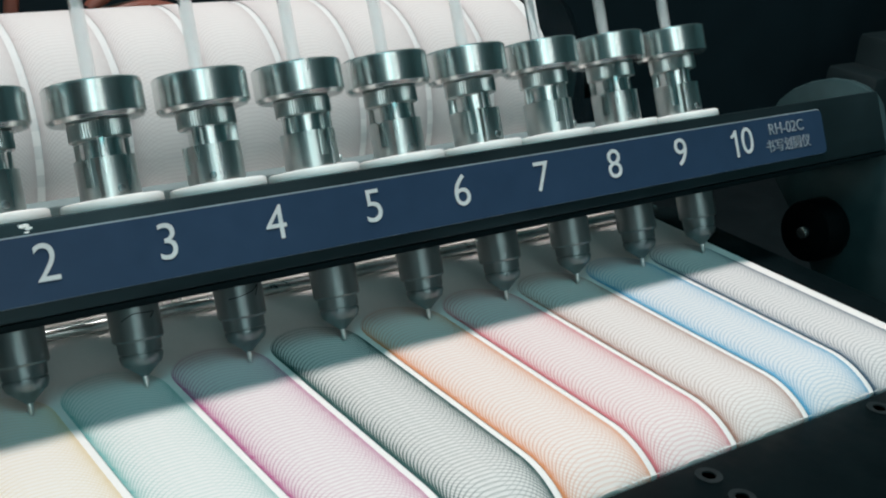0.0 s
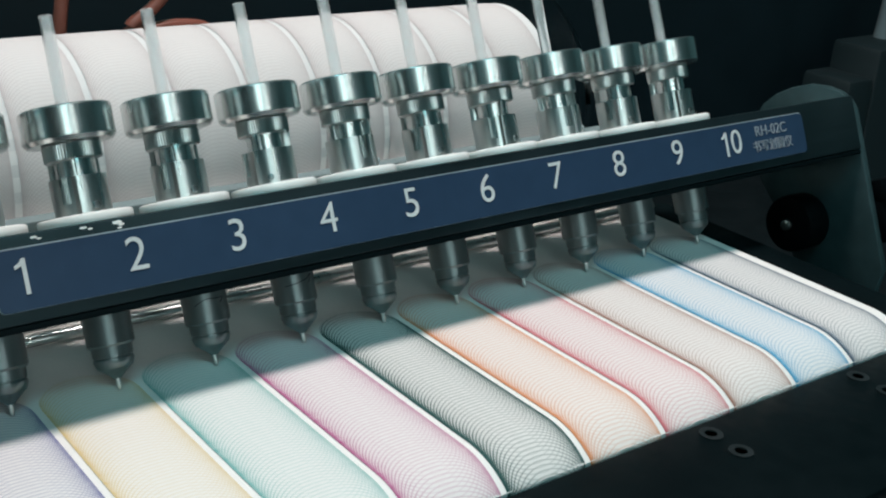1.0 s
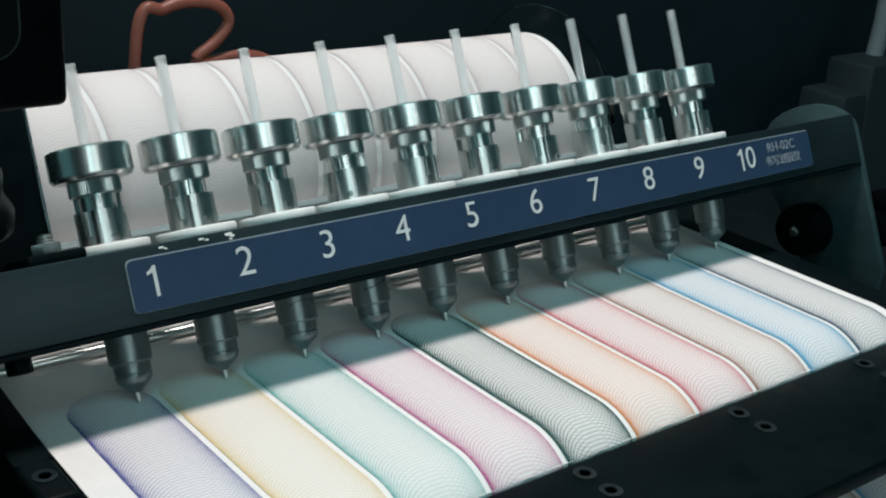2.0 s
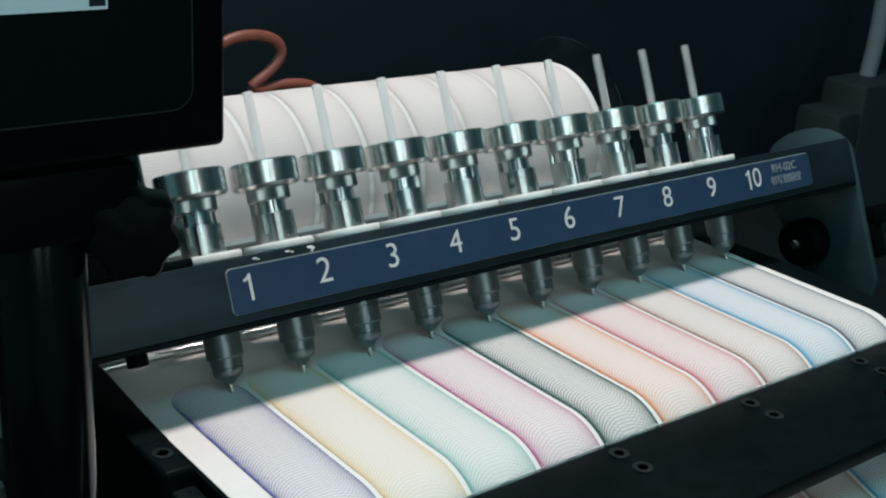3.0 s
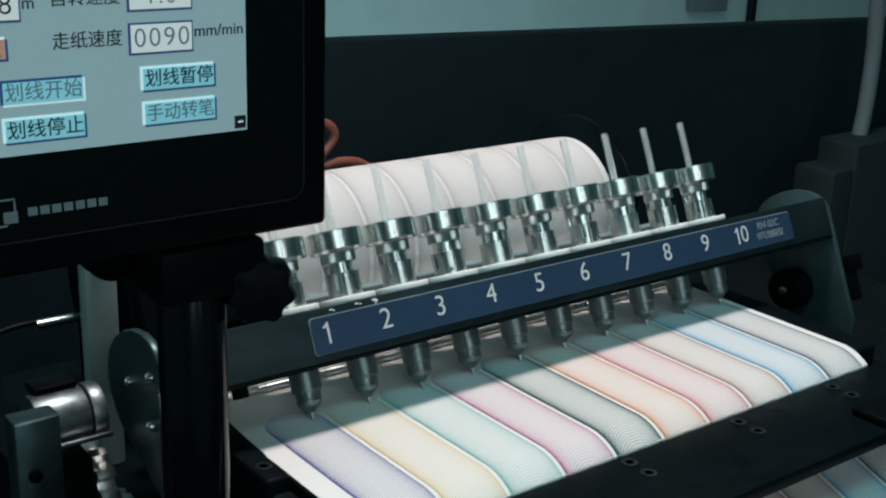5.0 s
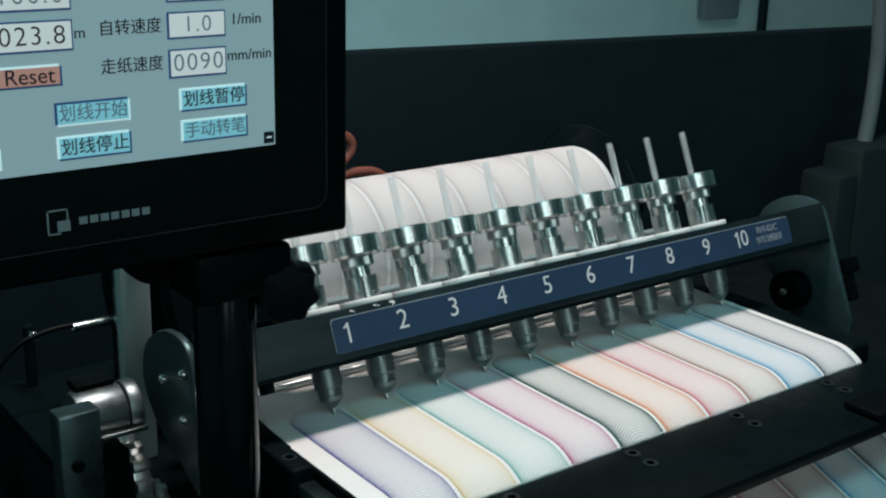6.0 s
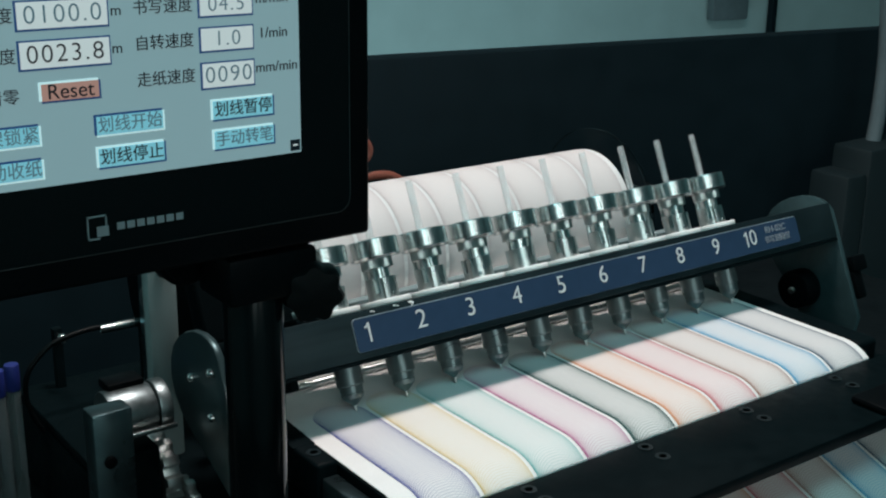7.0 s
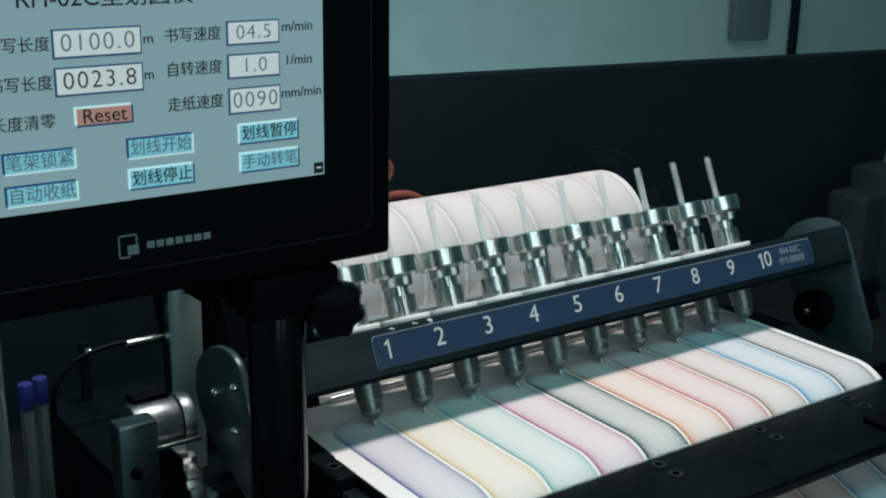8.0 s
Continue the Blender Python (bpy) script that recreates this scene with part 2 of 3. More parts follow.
def tube(points, radius, seg=12, sub=8):
    """A round cable through the points."""
    pts = [Vector(p) for p in points]
    path = []
    for i in range(len(pts) - 1):
        p0, p1, p2, p3 = pts[max(i - 1, 0)], pts[i], pts[i + 1], pts[min(i + 2, len(pts) - 1)]
        for k in range(sub):
            t = k / sub
            path.append(0.5 * ((2 * p1) + (p2 - p0) * t + (2 * p0 - 5 * p1 + 4 * p2 - p3) * t * t + (3 * p1 - p0 - 3 * p2 + p3) * t ** 3))
    path.append(pts[-1])
    bm = bmesh.new()
    rings = []
    for i, p in enumerate(path):
        d = (path[min(i + 1, len(path) - 1)] - path[max(i - 1, 0)]).normalized()
        side = d.cross(Vector((0.13, 0.21, 0.97))).normalized()
        up = side.cross(d)
        rings.append([bm.verts.new(p + radius * (math.cos(2 * math.pi * k / seg) * side + math.sin(2 * math.pi * k / seg) * up)) for k in range(seg)])
    for a, b in zip(rings, rings[1:]):
        for k in range(seg):
            bm.faces.new((a[k], a[(k + 1) % seg], b[(k + 1) % seg], b[k]))
    bm.faces.new(rings[0][::-1])
    bm.faces.new(rings[-1])
    bmesh.ops.recalc_face_normals(bm, faces=bm.faces[:])
    return bm


def lettering(name, words, size, material, parent, m, align="CENTER", label="", thick=0.00015, bold=0.0, spacing=1.0):
    cu = bpy.data.curves.new(name, "FONT")
    cu.body, cu.size, cu.align_x, cu.align_y, cu.extrude, cu.offset, cu.space_character = words, size, align, "CENTER", thick, bold, spacing
    tmp = new(name, cu)
    bpy.context.view_layer.update()
    me = bpy.data.meshes.new_from_object(tmp.evaluated_get(bpy.context.evaluated_depsgraph_get()))
    bpy.data.objects.remove(tmp)
    me.materials.clear()
    me.materials.append(material)
    ob = new(name, me)
    ob.parent, ob.matrix_basis = parent, m
    if label:
        ob["label"] = label
    return ob


UPRIGHT = pose(0, 0, 0, 90)
PITCH = 0.035
LEAN = 24.3
HEAD = pose(0, 0, 0.16, -LEAN)      # the leaning frame of the pen head: x along, y to the back, z up the pens
PEN_X, PEN_Y = -0.0044, 0.0251

# ---- room ----
solid("floor", box(-3, 4, -3, 3.1, -0.80, -0.75), BENCH, "dark floor of the room", "floor", "structure", 0)
solid("ceiling", box(-3, 4, -3, 3.1, 2.5, 2.55), BOUNCEWALL, "unseen pale ceiling that closes the room", "ceiling", "structure", 0)
solid("wall_back", box(-3, 4, 0, 0.08, -0.75, 2.5), WALLPAINT, "grey-green painted wall behind the bench", "wall", "structure", 0, pose(0.2, 2.1, 0, 0, 0, -10))
solid("wall_front", box(-3, 4, -3.08, -3, -0.75, 2.5), BOUNCEWALL, "unseen plain wall that closes the room behind the viewer", "wall", "structure", 0)
solid("wall_left", box(-3.08, -3, -3, 3.1, -0.75, 2.5), BOUNCEWALL, "unseen plain side wall that closes the room", "wall", "structure", 0)
solid("wall_right", box(4, 4.08, -3, 3.1, -0.75, 2.5), BOUNCEWALL, "unseen plain side wall that closes the room", "wall", "structure", 0)
solid("partition_panel", box(-1.6, 1.6, 0, 0.03, -0.75, 0.20, 0.003), PANEL, "low black partition standing behind the bench", "partition", "", 35, pose(0.40, 0.608, 0, 0, 0, -9.9))
bench = thing("bench", pose(0, 0, 0), "dark bench carrying the testing machine", "bench")
part("bench_top", box(-0.75, 0.75, -0.45, 0.36, -0.03, 0.0, 0.003), BENCH, bench)
for sx, sy in ((-0.7, -0.4), (0.7, -0.4), (-0.7, 0.31), (0.7, 0.31)):
    part("leg", box(sx - 0.025, sx + 0.025, sy - 0.025, sy + 0.025, -0.75, -0.03, 0.002), BLACK, bench)

# ---- side plates and base ----
def cheek(name, x0, x1, label, tail):
    arc = [(0.001, -0.075), (0.001, 0.006), (0.003, 0.011), (0.007, 0.0155), (0.014, 0.0195), (0.024, 0.0225), (0.035, 0.0230), (0.046, 0.0215), (0.055, 0.0180),
           (0.062, 0.0120), (0.067, 0.0030), (0.068, -0.008)] + tail
    ob = thing(name, HEAD, label, "side plate")
    part("plate", prism([(y, z) for y, z in arc], x0, x1, 0.0012), CHEEK, ob)
    return ob


right = cheek("side_plate", 0.4095, 0.414, "dark satin side plate with rounded top beside the beam",
              [(0.065, -0.022), (0.058, -0.040), (0.045, -0.105), (0.030, -0.120)])
part("pivot_cap", lathe(rounded(0.0145, 0.0, 0.016, 0.002), 40, "x"), PLASTIC, right, "round black cap", m=pose(0.3935, 0.040, -0.0455))
part("pivot_screw", lathe(rounded(0.0028, 0.0, 0.003, 0.0006), 16, "x"), STEEL, right, "small steel screw", m=pose(0.3910, 0.040, -0.0455))
part("lock_lever", box(0.414, 0.424, -0.002, 0.006, -0.062, -0.040, 0.002), PLASTIC, right, "black lever")
part("lock_lever", box(0.414, 0.430, -0.004, 0.003, -0.042, -0.030, 0.002), PLASTIC, right, "black lever")
part("corner_screw", lathe(rounded(0.0018, 0.0, 0.0012, 0.0004), 14, "x"), STEEL, right, m=pose(0.4085, 0.010, 0.009))
left = cheek("side_plate", -0.0895, -0.0850, "dark satin side plate with rounded top and steel screws",
             [(0.064, -0.020), (0.055, -0.032), (0.040, -0.048), (0.022, -0.070), (0.012, -0.100)])
for yy, zz in ((0.037, -0.0014), (0.011, -0.0013), (0.022, -0.024)):
    part("screw_head", lathe([(0.0026, 0.0), (0.0026, -0.0014), (0.0020, -0.0026), (0.0009, -0.0032)], 18, "x"), CHROME, left, "small bright screw head", m=pose(-0.0895, yy, zz))

base = thing("machine_base", pose(0, 0, 0), "black painted base of the machine on the bench", "machine base")
part("base_body", box(-0.12, 0.43, -0.085, 0.26, 0.0, 0.055, 0.004), BLACK, base)
part("base_deck", box(-0.118, 0.428, -0.083, 0.258, 0.055, 0.062, 0.002), BLACK, base)

# ---- pen beam ----
beam = thing("pen_beam", HEAD, "black brushed metal beam that holds ten numbered pens", "beam")
part("beam_body", box(-0.0845, 0.4090, 0.0, 0.0460, -0.014, 0.0126, 0.0007), BEAM, beam)
part("lower_lip", box(-0.0845, 0.4090, 0.0004, 0.0456, -0.0162, -0.0142, 0.0004), BLACK, beam)


def plate_mesh(x0, x1, z0, z1, r, y0, y1):
    out = []
    for cx, cz, a0 in ((x1 - r, z1 - r, 0), (x0 + r, z1 - r, 90), (x0 + r, z0 + r, 180), (x1 - r, z0 + r, 270)):
        for k in range(6):
            a = radians(a0 + 18 * k)
            out.append((cx + r * math.cos(a), cz + r * math.sin(a)))
    bm = bmesh.new()
    f = bm.faces.new([bm.verts.new((x, y0, z)) for x, z in out])
    got = bmesh.ops.extrude_face_region(bm, geom=[f])
    for v in got["geom"]:
        if isinstance(v, bmesh.types.BMVert):
            v.co.y = y1
    bmesh.ops.recalc_face_normals(bm, faces=bm.faces[:])
    return bm


plate = part("number_plate", plate_mesh(-0.0090, 0.3662, -0.0100, 0.0083, 0.0022, -0.0012, -0.0001), NAVY, beam, "navy blue plate with white numerals")
part("plate_edge", plate_mesh(-0.0093, 0.3665, -0.0101, 0.00875, 0.0024, -0.0008, -0.00005), EDGE, plate, "thin bare metal edge")


def figure_one(x):
    """The figure 1 with its flag, as one flat outline with a little depth."""
    outline = [(-0.0005, -0.0054), (0.0008, -0.0054), (0.0008, 0.0054), (-0.0002, 0.0054), (-0.0012, 0.0041), (-0.0026, 0.0034), (-0.0026, 0.0023), (-0.0005, 0.0031)]
    bm = bmesh.new()
    f = bm.faces.new([bm.verts.new((x + u, -0.0015, w)) for u, w in outline])
    got = bmesh.ops.extrude_face_region(bm, geom=[f])
    for v in got["geom"]:
        if isinstance(v, bmesh.types.BMVert):
            v.co.y = -0.0012
    bmesh.ops.recalc_face_normals(bm, faces=bm.faces[:])
    return bm


part("numeral", figure_one(0.0), WHITE_INK, plate, "", 0)
for i in range(1, 9):
    lettering("numeral", str(i + 1), 0.0152, WHITE_INK, plate, pose(PITCH * i, -0.00135, 0.0) @ UPRIGHT, bold=-0.00006)
part("numeral", figure_one(PITCH * 9 - 0.0036), WHITE_INK, plate, "", 0)
lettering("numeral", "0", 0.0152, WHITE_INK, plate, pose(PITCH * 9 + 0.0030, -0.00135, 0.0) @ UPRIGHT, bold=-0.00006)
lettering("model_code", "RH-02C", 0.0066, GREY_INK, plate, pose(0.3425, -0.00135, 0.0032) @ UPRIGHT)
lettering("machine_title", "书写划圆仪", 0.0056, GREY_INK, plate, pose(0.3425, -0.00135, -0.0038) @ UPRIGHT)
for bx in (-0.047,):
    part("bolt", lathe(rounded(0.0045, -0.0215, -0.0162, 0.0006), 6), BLACK, beam, "black bolt head", m=pose(bx, 0.012, 0))
random.seed(4)
for cx, cz, cr in ((0.0050, 0.0109, 0.0007), (0.0066, 0.0103, 0.0005), (0.0205, 0.0112, 0.0008), (0.0224, 0.0106, 0.0005), (0.0310, 0.0112, 0.0010), (0.0325, 0.0104, 0.0008), (0.0318, 0.0094, 0.0005)):
    bm = bmesh.new()
    bmesh.ops.create_icosphere(bm, subdivisions=2, radius=cr)
    for v in bm.verts:
        v.co *= 0.75 + 0.5 * random.random()
        v.co.y *= 0.12
        v.co.x *= 1.5
        v.co.z *= 0.55
    part("paint_chip", bm, WASHER, beam, "white paint chip", m=pose(cx, 0.0, cz))
bracket = thing("head_bracket", HEAD, "black upright bracket standing on the end of the pen beam", "bracket")
part("bracket_plate", box(-0.0800, -0.0215, 0.0310, 0.0450, 0.0127, 0.0880, 0.0022, 3), BLACK, bracket)
part("bracket_edge", box(-0.0214, -0.0203, 0.0325, 0.0435, 0.0127, 0.0870, 0.0004), SIDE, bracket, "bare metal edge strip")
rod = thing("beam_bolt", HEAD @ pose(-0.0275, 0.020, 0.0126), "short steel bolt with a nut on the pen beam", "bolt")
part("thread", lathe([(0.0030 if k % 2 else 0.0024, 0.0005 * k) for k in range(22)], 20), STEEL, rod)
part("nut", lathe(rounded(0.0052, 0.0035, 0.0075, 0.0005), 6), STEEL, rod)
part("base_pad", box(-0.012, 0.008, -0.016, 0.010, 0.0, 0.0035, 0.0008), BLACK, rod, "small black pad")


# ---- pens ----
def knurl(k, r, h):
    return r * (0.975 if k % 2 else 1.0)


def tube_wall(r0, r1, h0, h1, gaps, seg=60):
    """A short pipe; gaps: (from degrees, to degrees, height from which it is cut away)."""
    bm = bmesh.new()
    for k in range(seg):
        a0, a1 = 2 * math.pi * k / seg, 2 * math.pi * (k + 1) / seg
        mid = math.degrees((a0 + a1) / 2)
        top = h1
        for g0, g1, gh in gaps:
            if g0 <= mid <= g1:
                top = gh
        if top <= h0:
            continue
        q = [[bm.verts.new((r * math.cos(a), r * math.sin(a), h)) for r, h in ((r0, h0), (r1, h0), (r1, top), (r0, top))] for a in (a0, a1)]
        for i in range(4):
            bm.faces.new((q[0][i], q[1][i], q[1][(i + 1) % 4], q[0][(i + 1) % 4]))
        bm.faces.new(q[0][::-1])
        bm.faces.new(q[1])
    bmesh.ops.remove_doubles(bm, verts=bm.verts[:], dist=1e-6)
    bmesh.ops.recalc_face_normals(bm, faces=bm.faces[:])
    return bm


def pen():
    ob = thing("pen_holder", HEAD @ pose(PEN_X, PEN_Y, 0), "polished steel pen holder with broad knob, set in the beam", "pen holder", "pens in the beam")
    part("washer", lathe(rounded(0.0154, 0.0127, 0.0161, 0.0008), 56), WASHER, ob, "white nylon washer", 25)
    body = part("body", tube_wall(0.0068, 0.0092, 0.0161, 0.0285, [(206, 222, 0.0200)]), STEEL, ob, "slotted steel sleeve", 25)
    part("set_screw", lathe(rounded(0.0012, 0.0, 0.0008, 0.0002), 14, "y"), DARKSTEEL, body, m=pose(0.0, -0.0098, 0.0185))
    part("stem", lathe([(0.0066, 0.0161), (0.0066, 0.0335), (0.0072, 0.0335), (0.0072, 0.0345)], 40), CHROME, ob, "", 20)
    for k in range(3):
        a = radians(250 + 120 * k)
        part("guide_post", box(-0.0012, 0.0012, -0.0010, 0.0010, 0.0270, 0.0345, 0.0002), STEEL, ob, m=pose(0.0078 * math.cos(a), 0.0078 * math.sin(a), 0, 0, 0, math.degrees(a)))
    part("collar", lathe(rounded(0.0094, 0.0340, 0.0397, 0.0006), 132, ripple=knurl), STEEL, ob, "knurled collar", 12)
    part("knob", lathe([(0.0090, 0.0397), (0.0135, 0.0397), (0.0139, 0.0398), (0.0149, 0.0410), (0.0150, 0.0413), (0.0150, 0.0505), (0.0149, 0.0508), (0.0143, 0.0512), (0.0024, 0.0512)], 80), CHROME, ob, "broad polished knob", 12)
    part("refill_tube", lathe([(0.0022, 0.0512), (0.0022, 0.0815), (0.0020, 0.0818), (0.0015, 0.0818), (0.0014, 0.0815), (0.0014, 0.0521)], 20), REFILL, ob, "milky translucent plastic tube", 25)
    part("barrel", lathe([(0.0073, -0.0272), (0.0078, -0.0265), (0.0079, -0.0150)], 40), NOSE_STEEL, ob, "", 12)
    part("grip", lathe([(0.0056, -0.0345), (0.0061, -0.0337), (0.0066, -0.0322), (0.0066, -0.0313), (0.0063, -0.0311), (0.0063, -0.0307), (0.0066, -0.0305), (0.0067, -0.0270)], 40), NOSE_STEEL, ob, "", 20)
    part("nose_cone", lathe([(0.0013, -0.0382), (0.0017, -0.0377), (0.0055, -0.0344)], 36), NOSE_STEEL, ob, "", 20)
    part("writing_tip", lathe([(0.0004, -0.0419), (0.0008, -0.0408), (0.0009, -0.0380)], 16), STEEL, ob, "thin steel writing point", 25)
    return ob


first = pen()
for i in range(1, 10):
    copy_thing(first, HEAD @ pose(PEN_X + PITCH * i, PEN_Y, 0, 0, 0, (0, 8, 2, -30, 60, -6, 14, 40, -12, 5)[i]))

for i, bend in ((2, 1.0), (3, -0.6)):
    fx = PEN_X + PITCH * i
    loop = [(fx - 0.0062, PEN_Y - 0.0055, -0.0205), (fx - 0.0030, PEN_Y - 0.0078, -0.0196 + 0.0008 * bend), (fx + 0.0012, PEN_Y - 0.0082, -0.0190), (fx + 0.0034, PEN_Y - 0.0076, -0.0180 - 0.0010 * bend), (fx + 0.0020, PEN_Y - 0.0081, -0.0206)]
    solid("fibre", tube(loop, 0.00014, 6, 6), RUBBER, "thin dark fibre clinging to a pen barrel", "fibre", m=HEAD)

# ---- paper table ----
SHIFT = -0.0044                      # the first track lies under the first pen at mid-stroke
TABLE = pose(-0.0095, 0.0, 0)        # where the carriage with paper, rails and roll stands in its stroke
PL, PR = -0.0335, 0.3325
ZP = 0.1105
ROLL_Y, ROLL_Z, ROLL_R = 0.170, 0.140, 0.050
FRONT = -0.0993


BEND, BEND_R = -0.079, 0.031         # where the table's front begins to fall, and its radius
NOSE = [(BEND - BEND_R * math.sin(radians(4 * k)), ZP - BEND_R * (1 - math.cos(radians(4 * k)))) for k in range(1, 11)] + [(-0.0990, 0.0995), (-0.0990, 0.0900)]


def paper_path():
    """(y, z) along the sheet, from the roll over the table and down into the front slot, then out again below."""
    pts = []
    for k in range(9):
        a = radians(150 + 12 * k)
        pts.append((ROLL_Y + (ROLL_R + 0.0002) * math.cos(a), ROLL_Z + (ROLL_R + 0.0002) * math.sin(a)))
    pts = [p for p in pts if p[1] > ZP + 0.004 and p[0] < ROLL_Y]
    pts += [(0.085, ZP + 0.0016), (0.070, ZP + 0.0003), (0.060, ZP)]
    n = 20
    for k in range(1, n + 1):
        pts.append((0.060 + (BEND - 0.060) * k / n, ZP))
    pts += NOSE
    pts += [(-0.0992, 0.0790), (-0.1030, 0.0725), (-0.111, 0.0680), (-0.135, 0.0586), (-0.165, 0.0471), (-0.20, 0.0337), (-0.24, 0.0184), (-0.272, 0.0065), (-0.29, 0.0030)]
    return pts


def sheet(path, x0, x1, thick=0.0004):
    bm = bmesh.new()
    rows = [[bm.verts.new((x, y, z)) for x in (x0, x1)] for y, z in path]
    low = []
    for i, (y, z) in enumerate(path):
        a, b = path[max(i - 1, 0)], path[min(i + 1, len(path) - 1)]
        d = Vector((b[0] - a[0], b[1] - a[1])).normalized()
        low.append([bm.verts.new((x, y + d.y * -thick, z + d.x * thick)) for x in (x0, x1)])
    for i in range(len(path) - 1):
        bm.faces.new((rows[i][0], rows[i + 1][0], rows[i + 1][1], rows[i][1]))
        bm.faces.new((low[i][0], low[i][1], low[i + 1][1], low[i + 1][0]))
        for s in (0, 1):
            bm.faces.new((rows[i][s], rows[i + 1][s], low[i + 1][s], low[i][s]))
    bmesh.ops.recalc_face_normals(bm, faces=bm.faces[:])
    return bm


def track_strip(cx, path, start, half=0.0163, lift=0.00025, cols=24, back=False):
    """One written track: a strip on the sheet with a round beginning; start: metres along the path to the first circle's middle."""
    run = [0.0]
    for a, b in zip(path, path[1:]):
        run.append(run[-1] + math.hypot(b[0] - a[0], b[1] - a[1]))
    ys, zs = [p[0] for p in path], [p[1] for p in path]
    bm = bmesh.new()
    layer = bm.loops.layers.uv.new("track")
    grid, uvs = [], {}
    stops = [k / 240 for k in range(241)]
    for j in range(cols + 1):
        u = math.sin(math.pi / 2 * (2 * j / cols - 1)) * half
        s0 = start - math.sqrt(max(half * half - u * u, 0)) if not back else start
        col = []
        for q in stops:
            s = s0 + (run[-1] - s0) * q
            y, z = float(np.interp(s, run, ys)), float(np.interp(s, run, zs))
            e = 0.001
            dy = float(np.interp(s + e, run, ys) - np.interp(s - e, run, ys))
            dz = float(np.interp(s + e, run, zs) - np.interp(s - e, run, zs))
            n = math.hypot(dy, dz) or 1
            v = bm.verts.new((cx + u, y + dz / n * lift, z - dy / n * lift))
            uvs[v] = (u * 1000, (s - start) * 1000)
            col.append(v)
        grid.append(col)
    for j in range(cols):
        for k in range(len(stops) - 1):
            quad = [grid[j][k], grid[j][k + 1], grid[j + 1][k + 1], grid[j + 1][k]]
            f = bm.faces.new(quad)
            for lp in f.loops:
                lp[layer].uv = uvs[lp.vert]
    return bm


path = paper_path()
paper = thing("test_paper", TABLE, "white paper with ten coloured tracks of pen circles, on the table", "paper sheet")
part("sheet", sheet(path, PL, PR), PAPER, paper)
run = [0.0]
for a, b in zip(path, path[1:]):
    run.append(run[-1] + math.hypot(b[0] - a[0], b[1] - a[1]))
begin = float(np.interp(-0.0057, [-p[0] for p in path], run))
for i in range(10):
    part("ink_track", track_strip(SHIFT + PITCH * i, path, begin), INK_MATS[i], paper, INKS[i][0].replace("_", " ") + " track of overlapping pen circles")
solid("paper_guide_rod", lathe(rounded(0.0021, PL - 0.003, PR + 0.003, 0.0004), 28, "x"), STEEL, "thin polished steel guide rod lying across the paper", "guide rod", m=TABLE @ pose(0, 0.0500, ZP + 0.0026))
table = thing("paper_table", TABLE, "black metal writing table with side rails under the paper", "writing table")
bed_top = [(y + 0.0010, z - 0.0014) for y, z in NOSE[:-2]]
part("bed", prism([(0.075, ZP - 0.0012), (BEND, ZP - 0.0012)] + bed_top + [(-0.0970, 0.088), (0.075, 0.088)], PL - 0.001, PR + 0.001), BLACK, table)
part("bed_support", box(0.0, 0.30, -0.06, 0.06, 0.062, 0.088, 0.002), BLACK, table)
part("side_rail", box(PL - 0.0140, PL - 0.0015, -0.040, 0.052, 0.090, ZP + 0.002, 0.002, 3), BLACK, table)
part("rail_cap", prism([(0.060, 0.095), (0.060, ZP + 0.002), (0.057, ZP + 0.0046), (0.050, ZP + 0.0058), (0.040, ZP + 0.0058), (0.026, ZP + 0.0046), (0.006, ZP + 0.0030), (-0.016, ZP + 0.0021), (-0.016, 0.095)], PL - 0.0143, PL - 0.0009, 0.0008), BLACK, table, "black rounded guide cap")
part("rail_block", box(PL - 0.0125, PL - 0.0030, -0.0960, -0.0415, 0.080, 0.1060, 0.0012), SIDE, table, "dark grey metal block")
part("rail_screw", lathe([(0.0040, 0), (0.0040, 0.0006), (0.0022, 0.0006), (0.0020, -0.001), (0.0004, -0.001)], 24), BEAM, table, "countersunk screw", m=pose(PL - 0.0080, -0.0262, ZP + 0.002))
part("side_rail", box(PR + 0.0015, PR + 0.022, -0.090, 0.060, 0.090, ZP - 0.001, 0.003, 3), BLACK, table)
part("front_bar", box(PL - 0.020, PR + 0.045, FRONT - 0.0610, FRONT - 0.0010, 0.0955, 0.1035, 0.0012), BLACK, table)
for sx in (0.0360, 0.1190, 0.2020, 0.2850):
    for sy in (-0.0040, -0.0170):
        part("bar_screw", lathe([(0.0042, 0), (0.0042, 0.0005), (0.0022, 0.0005), (0.0020, -0.001), (0.0004, -0.001)], 24), SCREW, table, "countersunk screw", m=pose(sx, FRONT - 0.0045 + sy, 0.1035))
for sx in (PL - 0.018, PR + 0.028):
    part("bar_post", box(sx, sx + 0.014, FRONT - 0.05, FRONT - 0.02, 0.0, 0.0955, 0.002), BLACK, table)
part("bar_cover", box(0.262, PR + 0.044, FRONT - 0.0605, FRONT - 0.036, 0.1036, 0.1085, 0.002), PLASTIC, table, "matt black cover")
tray = solid("paper_tray", prism([(-0.1040, 0.0600), (-0.286, 0.0), (-0.104, 0.0)], PL + 0.004, PR - 0.004), BLACK, "black sloping tray under the outgoing paper", "tray", m=TABLE)
bar = thing("paper_guide_bar", TABLE, "grey-green painted guide bar between the pen beam and the roll", "guide bar")
part("bar_blade", box(PL - 0.006, PR + 0.006, 0.0830, 0.0900, 0.1200, 0.1440, 0.0012), GUIDE, bar)
